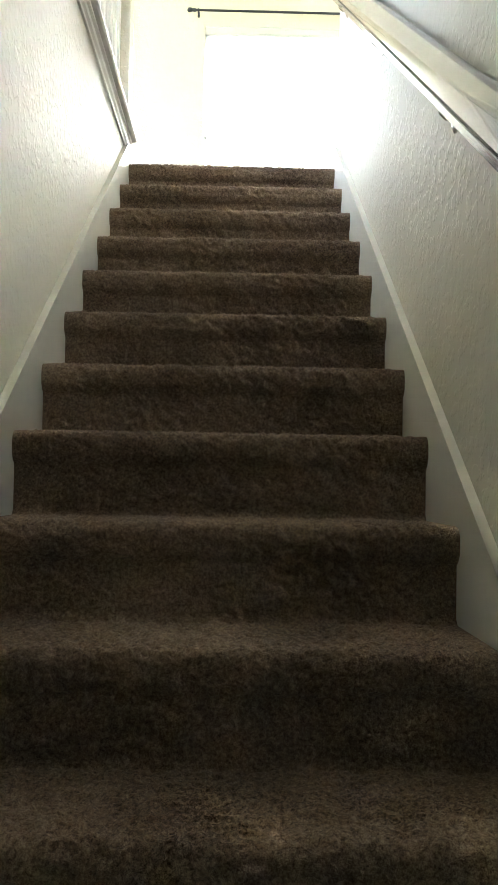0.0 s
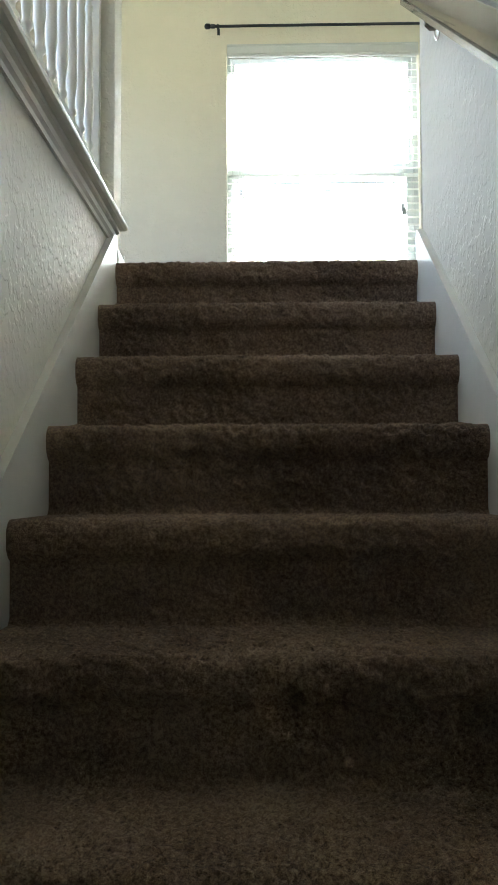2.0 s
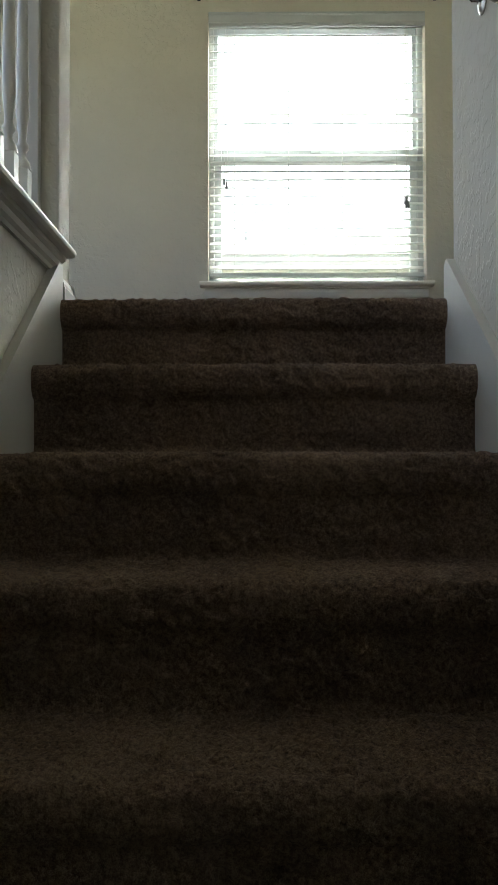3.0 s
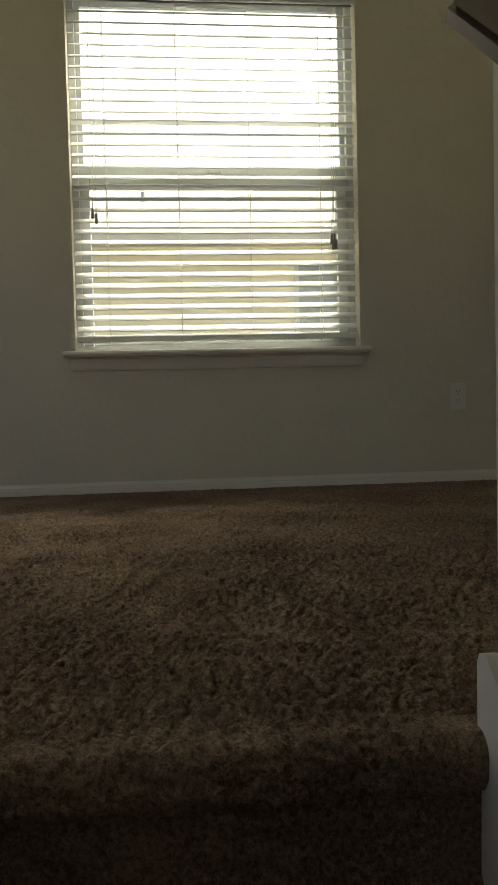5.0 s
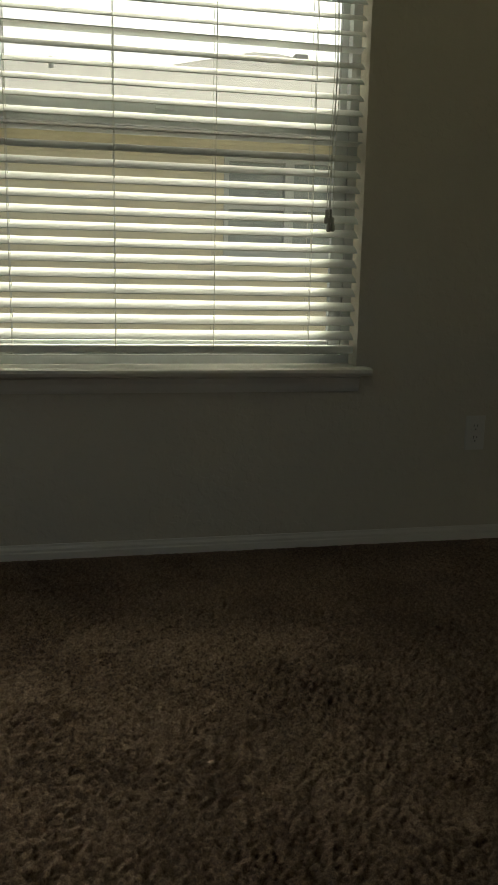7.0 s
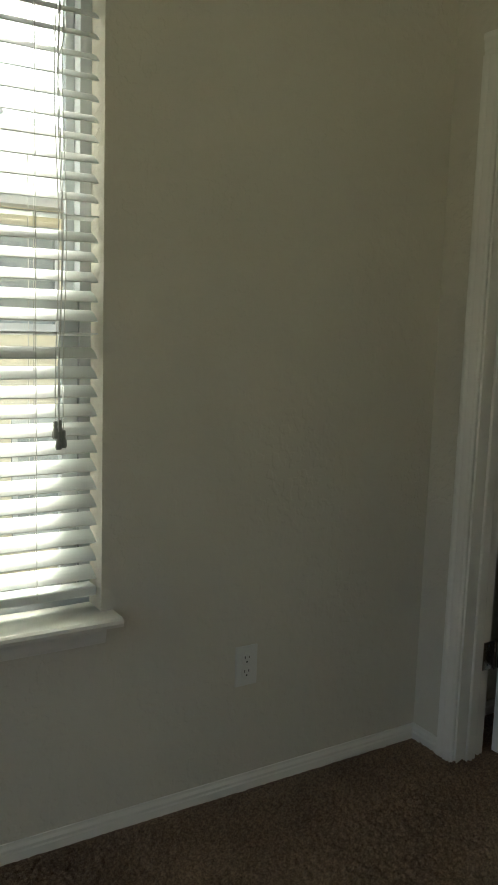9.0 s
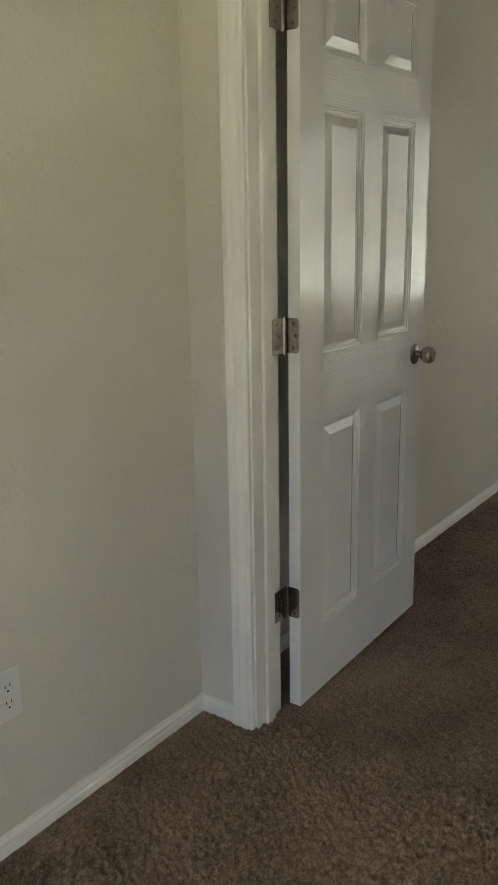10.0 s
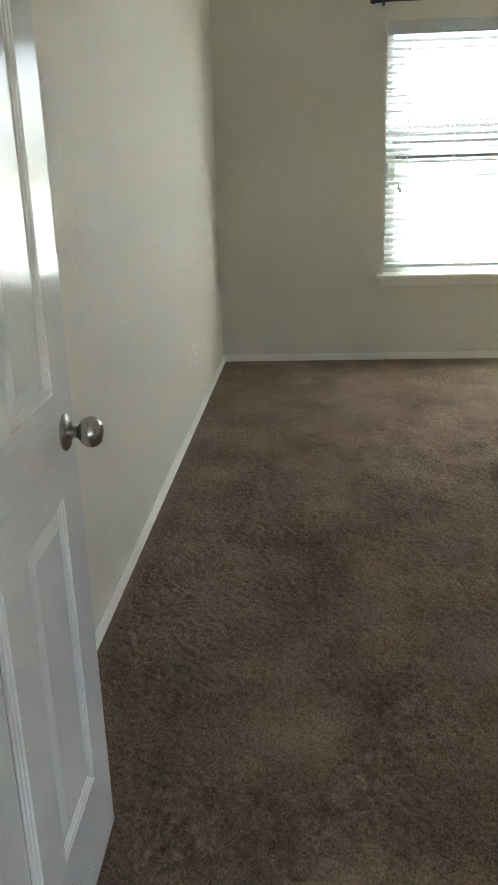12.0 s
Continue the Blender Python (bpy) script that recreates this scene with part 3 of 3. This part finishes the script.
for a, b in ((DY1 - 0.017, DY1 - 0.0065), (DY0 + 0.0065, DY0 + 0.017)):
    part("door_stop", boxes((XD1 - 0.075, XD1 - 0.04, a, b, -0.004, 2.035), bevel=0.003), TRIM, frame_1)
part("strike_plate", boxes((XD1 - 0.034, XD1 - 0.008, DY0 + 0.006, DY0 + 0.0075, 0.89, 0.95)), NICKEL, frame_1)


def six_panel_door():
    """Moulded six-panel door, swung open at a right angle; local x along the leaf from the hinges, front at y = 0, back at y = 0.035."""
    W, H, T, Z0 = 0.762, 2.03, 0.035, 0.016
    d = thing("door", pose(2.622, 2.420, 0, 0, 0, 1.3), "white six-panel moulded door standing open on the bedroom side", "door")
    xs = [0, 0.117, 0.331, 0.439, 0.655, W]
    zs = [Z0, 0.217, 0.81, 0.994, 1.604, 1.723, 1.925, H]
    bm = bmesh.new()
    for side, y in ((0, 0.0), (1, T)):
        vs = {(i, j): bm.verts.new((x, y, z)) for i, x in enumerate(xs) for j, z in enumerate(zs)}
        for i in range(5):
            for j in range(7):
                if i in (1, 3) and j in (1, 3, 5):
                    continue
                q = [vs[i, j], vs[i + 1, j], vs[i + 1, j + 1], vs[i, j + 1]]
                f = bm.faces.new(q if side == 0 else q[::-1])
                f.material_index = 1 if j in (0, 2, 4, 6) and 1 <= i <= 3 else 0
    box(bm, 0.001, W - 0.001, 0.0125, T - 0.0125, Z0 + 0.001, H - 0.001)
    for x in (0, W):
        f = [bm.verts.new(p) for p in ((x, 0, Z0), (x, T, Z0), (x, T, H), (x, 0, H))]
        bm.faces.new(f if x else f[::-1])
    for z in (Z0, H):
        f = [bm.verts.new(p) for p in ((0, 0, z), (W, 0, z), (W, T, z), (0, T, z))]
        bm.faces.new(f[::-1] if z == Z0 else f)
    leaf = part("leaf", bm, DOOR, d)
    leaf.data.materials.append(DOOR_RAIL)
    rings = [(0.0, 0.0), (0.0015, 0.0035), (0.006, 0.004), (0.008, 0.0072), (0.013, 0.0078), (0.015, 0.0105), (0.02, 0.0105), (0.042, 0.0025), (0.044, 0.0025)]
    for i in (1, 3):
        for j in (1, 3, 5):
            for side in (0, 1):
                bm = bmesh.new()
                loops = []
                for inset, dep in rings:
                    y = dep if side == 0 else T - dep
                    a, b, c, e = xs[i] + inset, xs[i + 1] - inset, zs[j] + inset, zs[j + 1] - inset
                    loops.append([bm.verts.new(p) for p in ((a, y, c), (b, y, c), (b, y, e), (a, y, e))])
                for p, q in zip(loops, loops[1:]):
                    for k in range(4):
                        bm.faces.new((p[k], p[(k + 1) % 4], q[(k + 1) % 4], q[k]))
                bm.faces.new(loops[-1])
                if side:
                    bmesh.ops.reverse_faces(bm, faces=bm.faces)
                part("panel", bm, DOOR, leaf)
    kx, kz = W - 0.062, 0.914
    for side in (0, 1):
        m = Matrix.Translation((kx, 0 if side == 0 else T, kz)) @ pose(0, 0, 0, 90 if side == 0 else -90, 0, 0)
        k = part("door_knob", lathe(bmesh.new(), [(0.012, 0.006), (0.0105, 0.022), (0.013, 0.026), (0.021, 0.031), (0.0265, 0.040), (0.0275, 0.048), (0.0255, 0.057), (0.019, 0.064), (0.013, 0.066), (0.012, 0.0645), (0.004, 0.0645)], 28, m), NICKEL, d, "round satin nickel knob", 40)
        part("rosette", lathe(bmesh.new(), [(0.033, 0.0), (0.033, 0.003), (0.029, 0.007), (0.014, 0.010), (0.010, 0.010)], 28, m), NICKEL, k, smooth=40)
    part("latch_plate", boxes((W - 0.0005, W + 0.001, 0.005, T - 0.005, kz - 0.028, kz + 0.028)), NICKEL, d)
    part("latch_bolt", boxes((W + 0.001, W + 0.011, 0.011, T - 0.011, kz - 0.008, kz + 0.008), bevel=0.002), NICKEL, d)
    for z in (0.328, 1.056, 1.80):
        h = part("hinge", tube(bmesh.new(), [(-0.012, 0.040, z - 0.048), (-0.012, 0.040, z + 0.048)], 0.0032, 10), NICKEL, d, "satin nickel butt hinge", 40)
        for k in range(5):
            part("knuckle", tube(bmesh.new(), [(-0.012, 0.040, z - 0.045 + 0.0182 * k), (-0.012, 0.040, z - 0.0285 + 0.0182 * k)], 0.0056, 12), NICKEL, h, smooth=40)
        part("hinge_leaf", prism(bmesh.new(), [(0.003, z - 0.038), (0.009, z - 0.044), (0.038, z - 0.044), (0.038, z + 0.044), (0.009, z + 0.044), (0.003, z + 0.038)], "x", -0.002, -0.0002), NICKEL, h)
        part("hinge_leaf", boxes((-0.06, -0.012, 0.0425, 0.0445, z - 0.044, z + 0.044)), NICKEL, h)
        bm = bmesh.new()
        for dz in (-0.03, 0, 0.03):
            lathe(bm, [(0.0036, 0.0), (0.003, 0.001)], 10, Matrix.Translation((-0.038 + 0.008 * (dz == 0), 0.0424, z + dz)) @ pose(0, 0, 0, 90, 0, 0))
            lathe(bm, [(0.0036, 0.0), (0.003, 0.001)], 10, Matrix.Translation((-0.002, 0.018 - 0.006 * (dz == 0), z + dz)) @ pose(0, 0, 0, 0, -90, 0))
        part("screws", bm, IRON, h)
    return d


six_panel_door()


# ---- outlets ----
def outlet(at, label):
    """Duplex receptacle with its plate; local x along the wall, front at -y."""
    o = thing("wall_outlet", at, label, "outlet", "wall outlets")
    part("cover_plate", boxes((-0.035, 0.035, -0.0055, -0.0005, -0.0575, 0.0575), bevel=0.0022), PLASTIC, o)
    for dz in (-0.0195, 0.0195):
        r = part("receptacle", lathe(bmesh.new(), [(0.0172, 0.0), (0.0172, 0.0015), (0.016, 0.0022)], 20, Matrix.Translation((0, -0.0054, dz)) @ pose(0, 0, 0, 90, 0, 0)), PLASTIC, o)
        part("slots", boxes((-0.0075, -0.0052, -0.0079, -0.0074, dz + 0.001, dz + 0.009), (0.0052, 0.0075, -0.0079, -0.0074, dz + 0.002, dz + 0.0085),
                            (-0.0022, 0.0022, -0.0079, -0.0074, dz - 0.0095, dz - 0.005)), SLOT, r)
    part("plate_screw", lathe(bmesh.new(), [(0.0033, 0.0), (0.003, 0.001)], 10, Matrix.Translation((0, -0.0054, 0)) @ pose(0, 0, 0, 90, 0, 0)), PLASTIC, o)
    return o


outlet((1.831, YW, 0.373), "off-white duplex outlet low on the window wall")
outlet((6.34, YW, 0.372), "off-white duplex outlet low on the bedroom wall")


# ---- balustrade on the knee wall ----
bal = thing("balustrade", (-0.066, 0, 0.118), "white turned balusters under a dark wooden handrail", "balustrade")
part("handrail", prism(bmesh.new(), [(-0.028, 0.80), (0.028, 0.80), (0.03, 0.812), (0.024, 0.82), (0.032, 0.832), (0.03, 0.848), (0.018, 0.858), (-0.018, 0.858), (-0.03, 0.848), (-0.032, 0.832), (-0.024, 0.82), (-0.03, 0.812)], "y", YB, 0.02), DARKWOOD, bal, "dark stained wooden handrail", 35)
bm = lathe(bmesh.new(), [(0.052, 0.0), (0.052, 0.009), (0.046, 0.014)], 28, pose(0, 0, 0, 90, 0, 0))
bmesh.ops.transform(bm, matrix=Matrix.Translation((0, 0.031, 0.822)) @ Matrix.Diagonal((1, 1, 1.45, 1)), verts=bm.verts)
part("rosette", bm, DARKWOOD, bal, "dark oval rosette on the column", 40)
S = 0.0165


def baluster_mesh():
    bm = bmesh.new()
    box(bm, -S, S, -S, S, 0, 0.15)
    prof = [(S * 1.25, 0.15), (S * 1.0, 0.166), (0.009, 0.178), (0.0088, 0.19), (0.0145, 0.198), (0.0145, 0.206), (0.009, 0.214), (0.010, 0.235), (0.0150, 0.28), (0.0140, 0.36), (0.0115, 0.52),
            (0.009, 0.60), (0.013, 0.607), (0.013, 0.613), (0.0085, 0.62), (0.0085, 0.632), (S * 1.0, 0.648), (S * 1.25, 0.66)]
    lathe(bm, prof, 14)
    box(bm, -S, S, -S, S, 0.66, 0.80)
    return mesh_of("baluster", bm, TRIM, 40)


me = baluster_mesh()
for k in range(43):
    b = new("baluster", me)
    b.parent = bal
    b.location = (0, -0.08 - 0.105 * k, 0)
part("half_newel", boxes((-0.026, 0.014, 0.006, 0.031, 0, 0.80), bevel=0.003), TRIM, bal)

# ---- handrail on the stair wall ----
slope = 0.712      # about that of the steps
ang = math.degrees(math.atan(slope))
rail = thing("handrail", pose(SW - 0.016, -0.03, 0.797, ang, 0, 0), "glossy dark-stained wooden handrail on wall brackets", "handrail")
prof = [(-0.020, -0.046), (-0.027, -0.042), (-0.028, -0.026), (-0.022, -0.021), (-0.022, -0.017), (-0.030, -0.013), (-0.031, 0.024), (-0.027, 0.034), (-0.012, 0.054), (0.0, 0.060), (0.012, 0.058), (0.024, 0.046), (0.026, -0.013), (0.022, -0.021), (0.026, -0.042), (0.020, -0.046)]
prof = [(x, z * 0.87) for x, z in prof]
part("rail", prism(bmesh.new(), prof, "y", -5.0, 0.0), DARKWOOD, rail, smooth=35)
for y in (-0.32, -1.35, -2.40, -3.6):
    br = part("bracket", tube(bmesh.new(), [(0, y, -0.045), (0.0, y, -0.058), (0.012, y, -0.068), (0.034, y, -0.068)], 0.006, 8), NICKEL, rail, "satin nickel wall bracket", 40)
    part("bracket_plate", lathe(bmesh.new(), [(0.03, 0.0), (0.03, 0.003), (0.02, 0.008)], 18, Matrix.Translation((0.0345, y, -0.068)) @ pose(0, 0, 0, 0, -90, 0)), NICKEL, br, smooth=40)

# ---- outside ----
setting("ground", boxes((-600, 600, -600, 600, -3.6, -3.25)), GRASS, "flat lawn around the houses", "ground")


def neighbour_house():
    """Two-storey house across the yard with lap siding, a hipped roof and a twin window."""
    Y, EAVE, BASE = 11.3, 2.62, -3.25
    X0, X1 = -6.0, 12.0
    h = thing("house", (0, Y, BASE), "cream lap-sided two-storey house with a grey shingle roof", "house")
    e, wx0, wx1, wz0, wz1 = EAVE - BASE, 2.54, 4.28, 1.13 - BASE, 2.38 - BASE
    bm = bmesh.new()
    rowh = 0.18
    for k in range(int(e / rowh) + 1):
        z = k * rowh
        z2 = min(z + rowh, e)
        cut = z2 > wz0 + 0.02 and z < wz1 - 0.02
        for a, b in (((X0, wx0), (wx1, X1)) if cut else ((X0, X1),)):
            prism(bm, [(0, z), (-0.022, z), (-0.006, z2 + 0.01), (0, z2 + 0.01)], "x", a, b)
    part("siding", bm, SIDING, h)
    part("wall", boxes((X0, wx0, 0.001, 0.2, 0, e), (wx1, X1, 0.001, 0.2, 0, e), (wx0, wx1, 0.001, 0.2, 0, wz0), (wx0, wx1, 0.001, 0.2, wz1, e), (X0, X0 + 0.2, 0.2, 9, 0, e), (X1 - 0.2, X1, 0.2, 9, 0, e), (X0, X1, 9, 9.2, 0, e)), SIDING, h)
    part("soffit", boxes((X0 - 0.5, X1 + 0.5, -0.5, 0.0, e - 0.03, e)), SOFFIT, h)
    part("fascia", boxes((X0 - 0.5, X1 + 0.5, -0.53, -0.5, e - 0.05, e + 0.15)), SOFFIT, h)
    bm = bmesh.new()
    a, b, f, k, r = X0 - 0.55, X1 + 0.55, -0.55, 10.4, 1.72
    v = [bm.verts.new(p) for p in ((a, f, e + 0.14), (b, f, e + 0.14), (b, k, e + 0.14), (a, k, e + 0.14), (a + 4.6, (f + k) / 2, e + 0.14 + r), (b - 4.6, (f + k) / 2, e + 0.14 + r))]
    for q in ((0, 1, 5, 4), (1, 2, 5), (2, 3, 4, 5), (3, 0, 4), (3, 2, 1, 0)):
        bm.faces.new([v[i] for i in q])
    roof = part("roof", bm, SHINGLE, h)
    bm = bmesh.new()
    c, z = 4.95, e + 1.66
    v = [bm.verts.new(p) for p in ((c - 3.9, 5.0, z), (c + 3.9, 5.0, z), (c + 3.9, 11.5, z), (c - 3.9, 11.5, z), (c - 0.3, 8.2, z + 1.42), (c + 0.3, 8.2, z + 1.42))]
    for q in ((0, 1, 5, 4), (1, 2, 5), (2, 3, 4, 5), (3, 0, 4), (3, 2, 1, 0)):
        bm.faces.new([v[i] for i in q])
    part("upper_roof", bm, SHINGLE, h)
    part("roof_vent", boxes((c + 0.42, c + 0.72, 7.3, 7.55, z + 1.0, z + 1.24), bevel=0.03), SOFFIT, roof)
    part("vent_pipe", tube(bmesh.new(), [(0.35, 3.8, e + 1.2), (0.35, 3.8, e + 1.68)], 0.045, 10), SOFFIT, roof)
    for x0, x1 in ((wx0, (wx0 + wx1) / 2), ((wx0 + wx1) / 2, wx1)):
        w = part("window", boxes((x0, x0 + 0.06, -0.05, 0.06, wz0, wz1), (x1 - 0.06, x1, -0.05, 0.06, wz0, wz1), (x0 + 0.06, x1 - 0.06, -0.05, 0.06, wz0, wz0 + 0.06), (x0 + 0.06, x1 - 0.06, -0.05, 0.06, wz1 - 0.06, wz1)), VINYL, h)
        part("meeting_rail", boxes((x0 + 0.06, x1 - 0.06, -0.03, 0.05, (wz0 + wz1) / 2 - 0.03, (wz0 + wz1) / 2 + 0.03)), VINYL, w)
        part("pane", boxes((x0 + 0.06, x1 - 0.06, 0.02, 0.03, wz0 + 0.06, wz1 - 0.06)), DARKGLASS, w)
    x0, x1, z0, z1 = 3.66, 5.2, -1.55 - BASE, 0.0 - BASE
    w = part("window", boxes((x0, x0 + 0.07, -0.06, -0.012, z0, z1), (x1 - 0.07, x1, -0.06, -0.012, z0, z1), (x0 + 0.07, x1 - 0.07, -0.06, -0.012, z0, z0 + 0.07), (x0 + 0.07, x1 - 0.07, -0.06, -0.012, z1 - 0.07, z1)), VINYL, h)
    part("meeting_rail", boxes((x0 + 0.07, x1 - 0.07, -0.055, -0.03, (z0 + z1) / 2 - 0.03, (z0 + z1) / 2 + 0.03)), VINYL, w)
    part("pane", boxes((x0 + 0.07, x1 - 0.07, -0.028, -0.023, z0 + 0.07, z1 - 0.07)), DARKGLASS, w)
    part("window_sill", boxes((wx0 - 0.04, wx1 + 0.04, -0.08, -0.022, wz0 - 0.05, wz0)), VINYL, h)
    return h


neighbour_house()
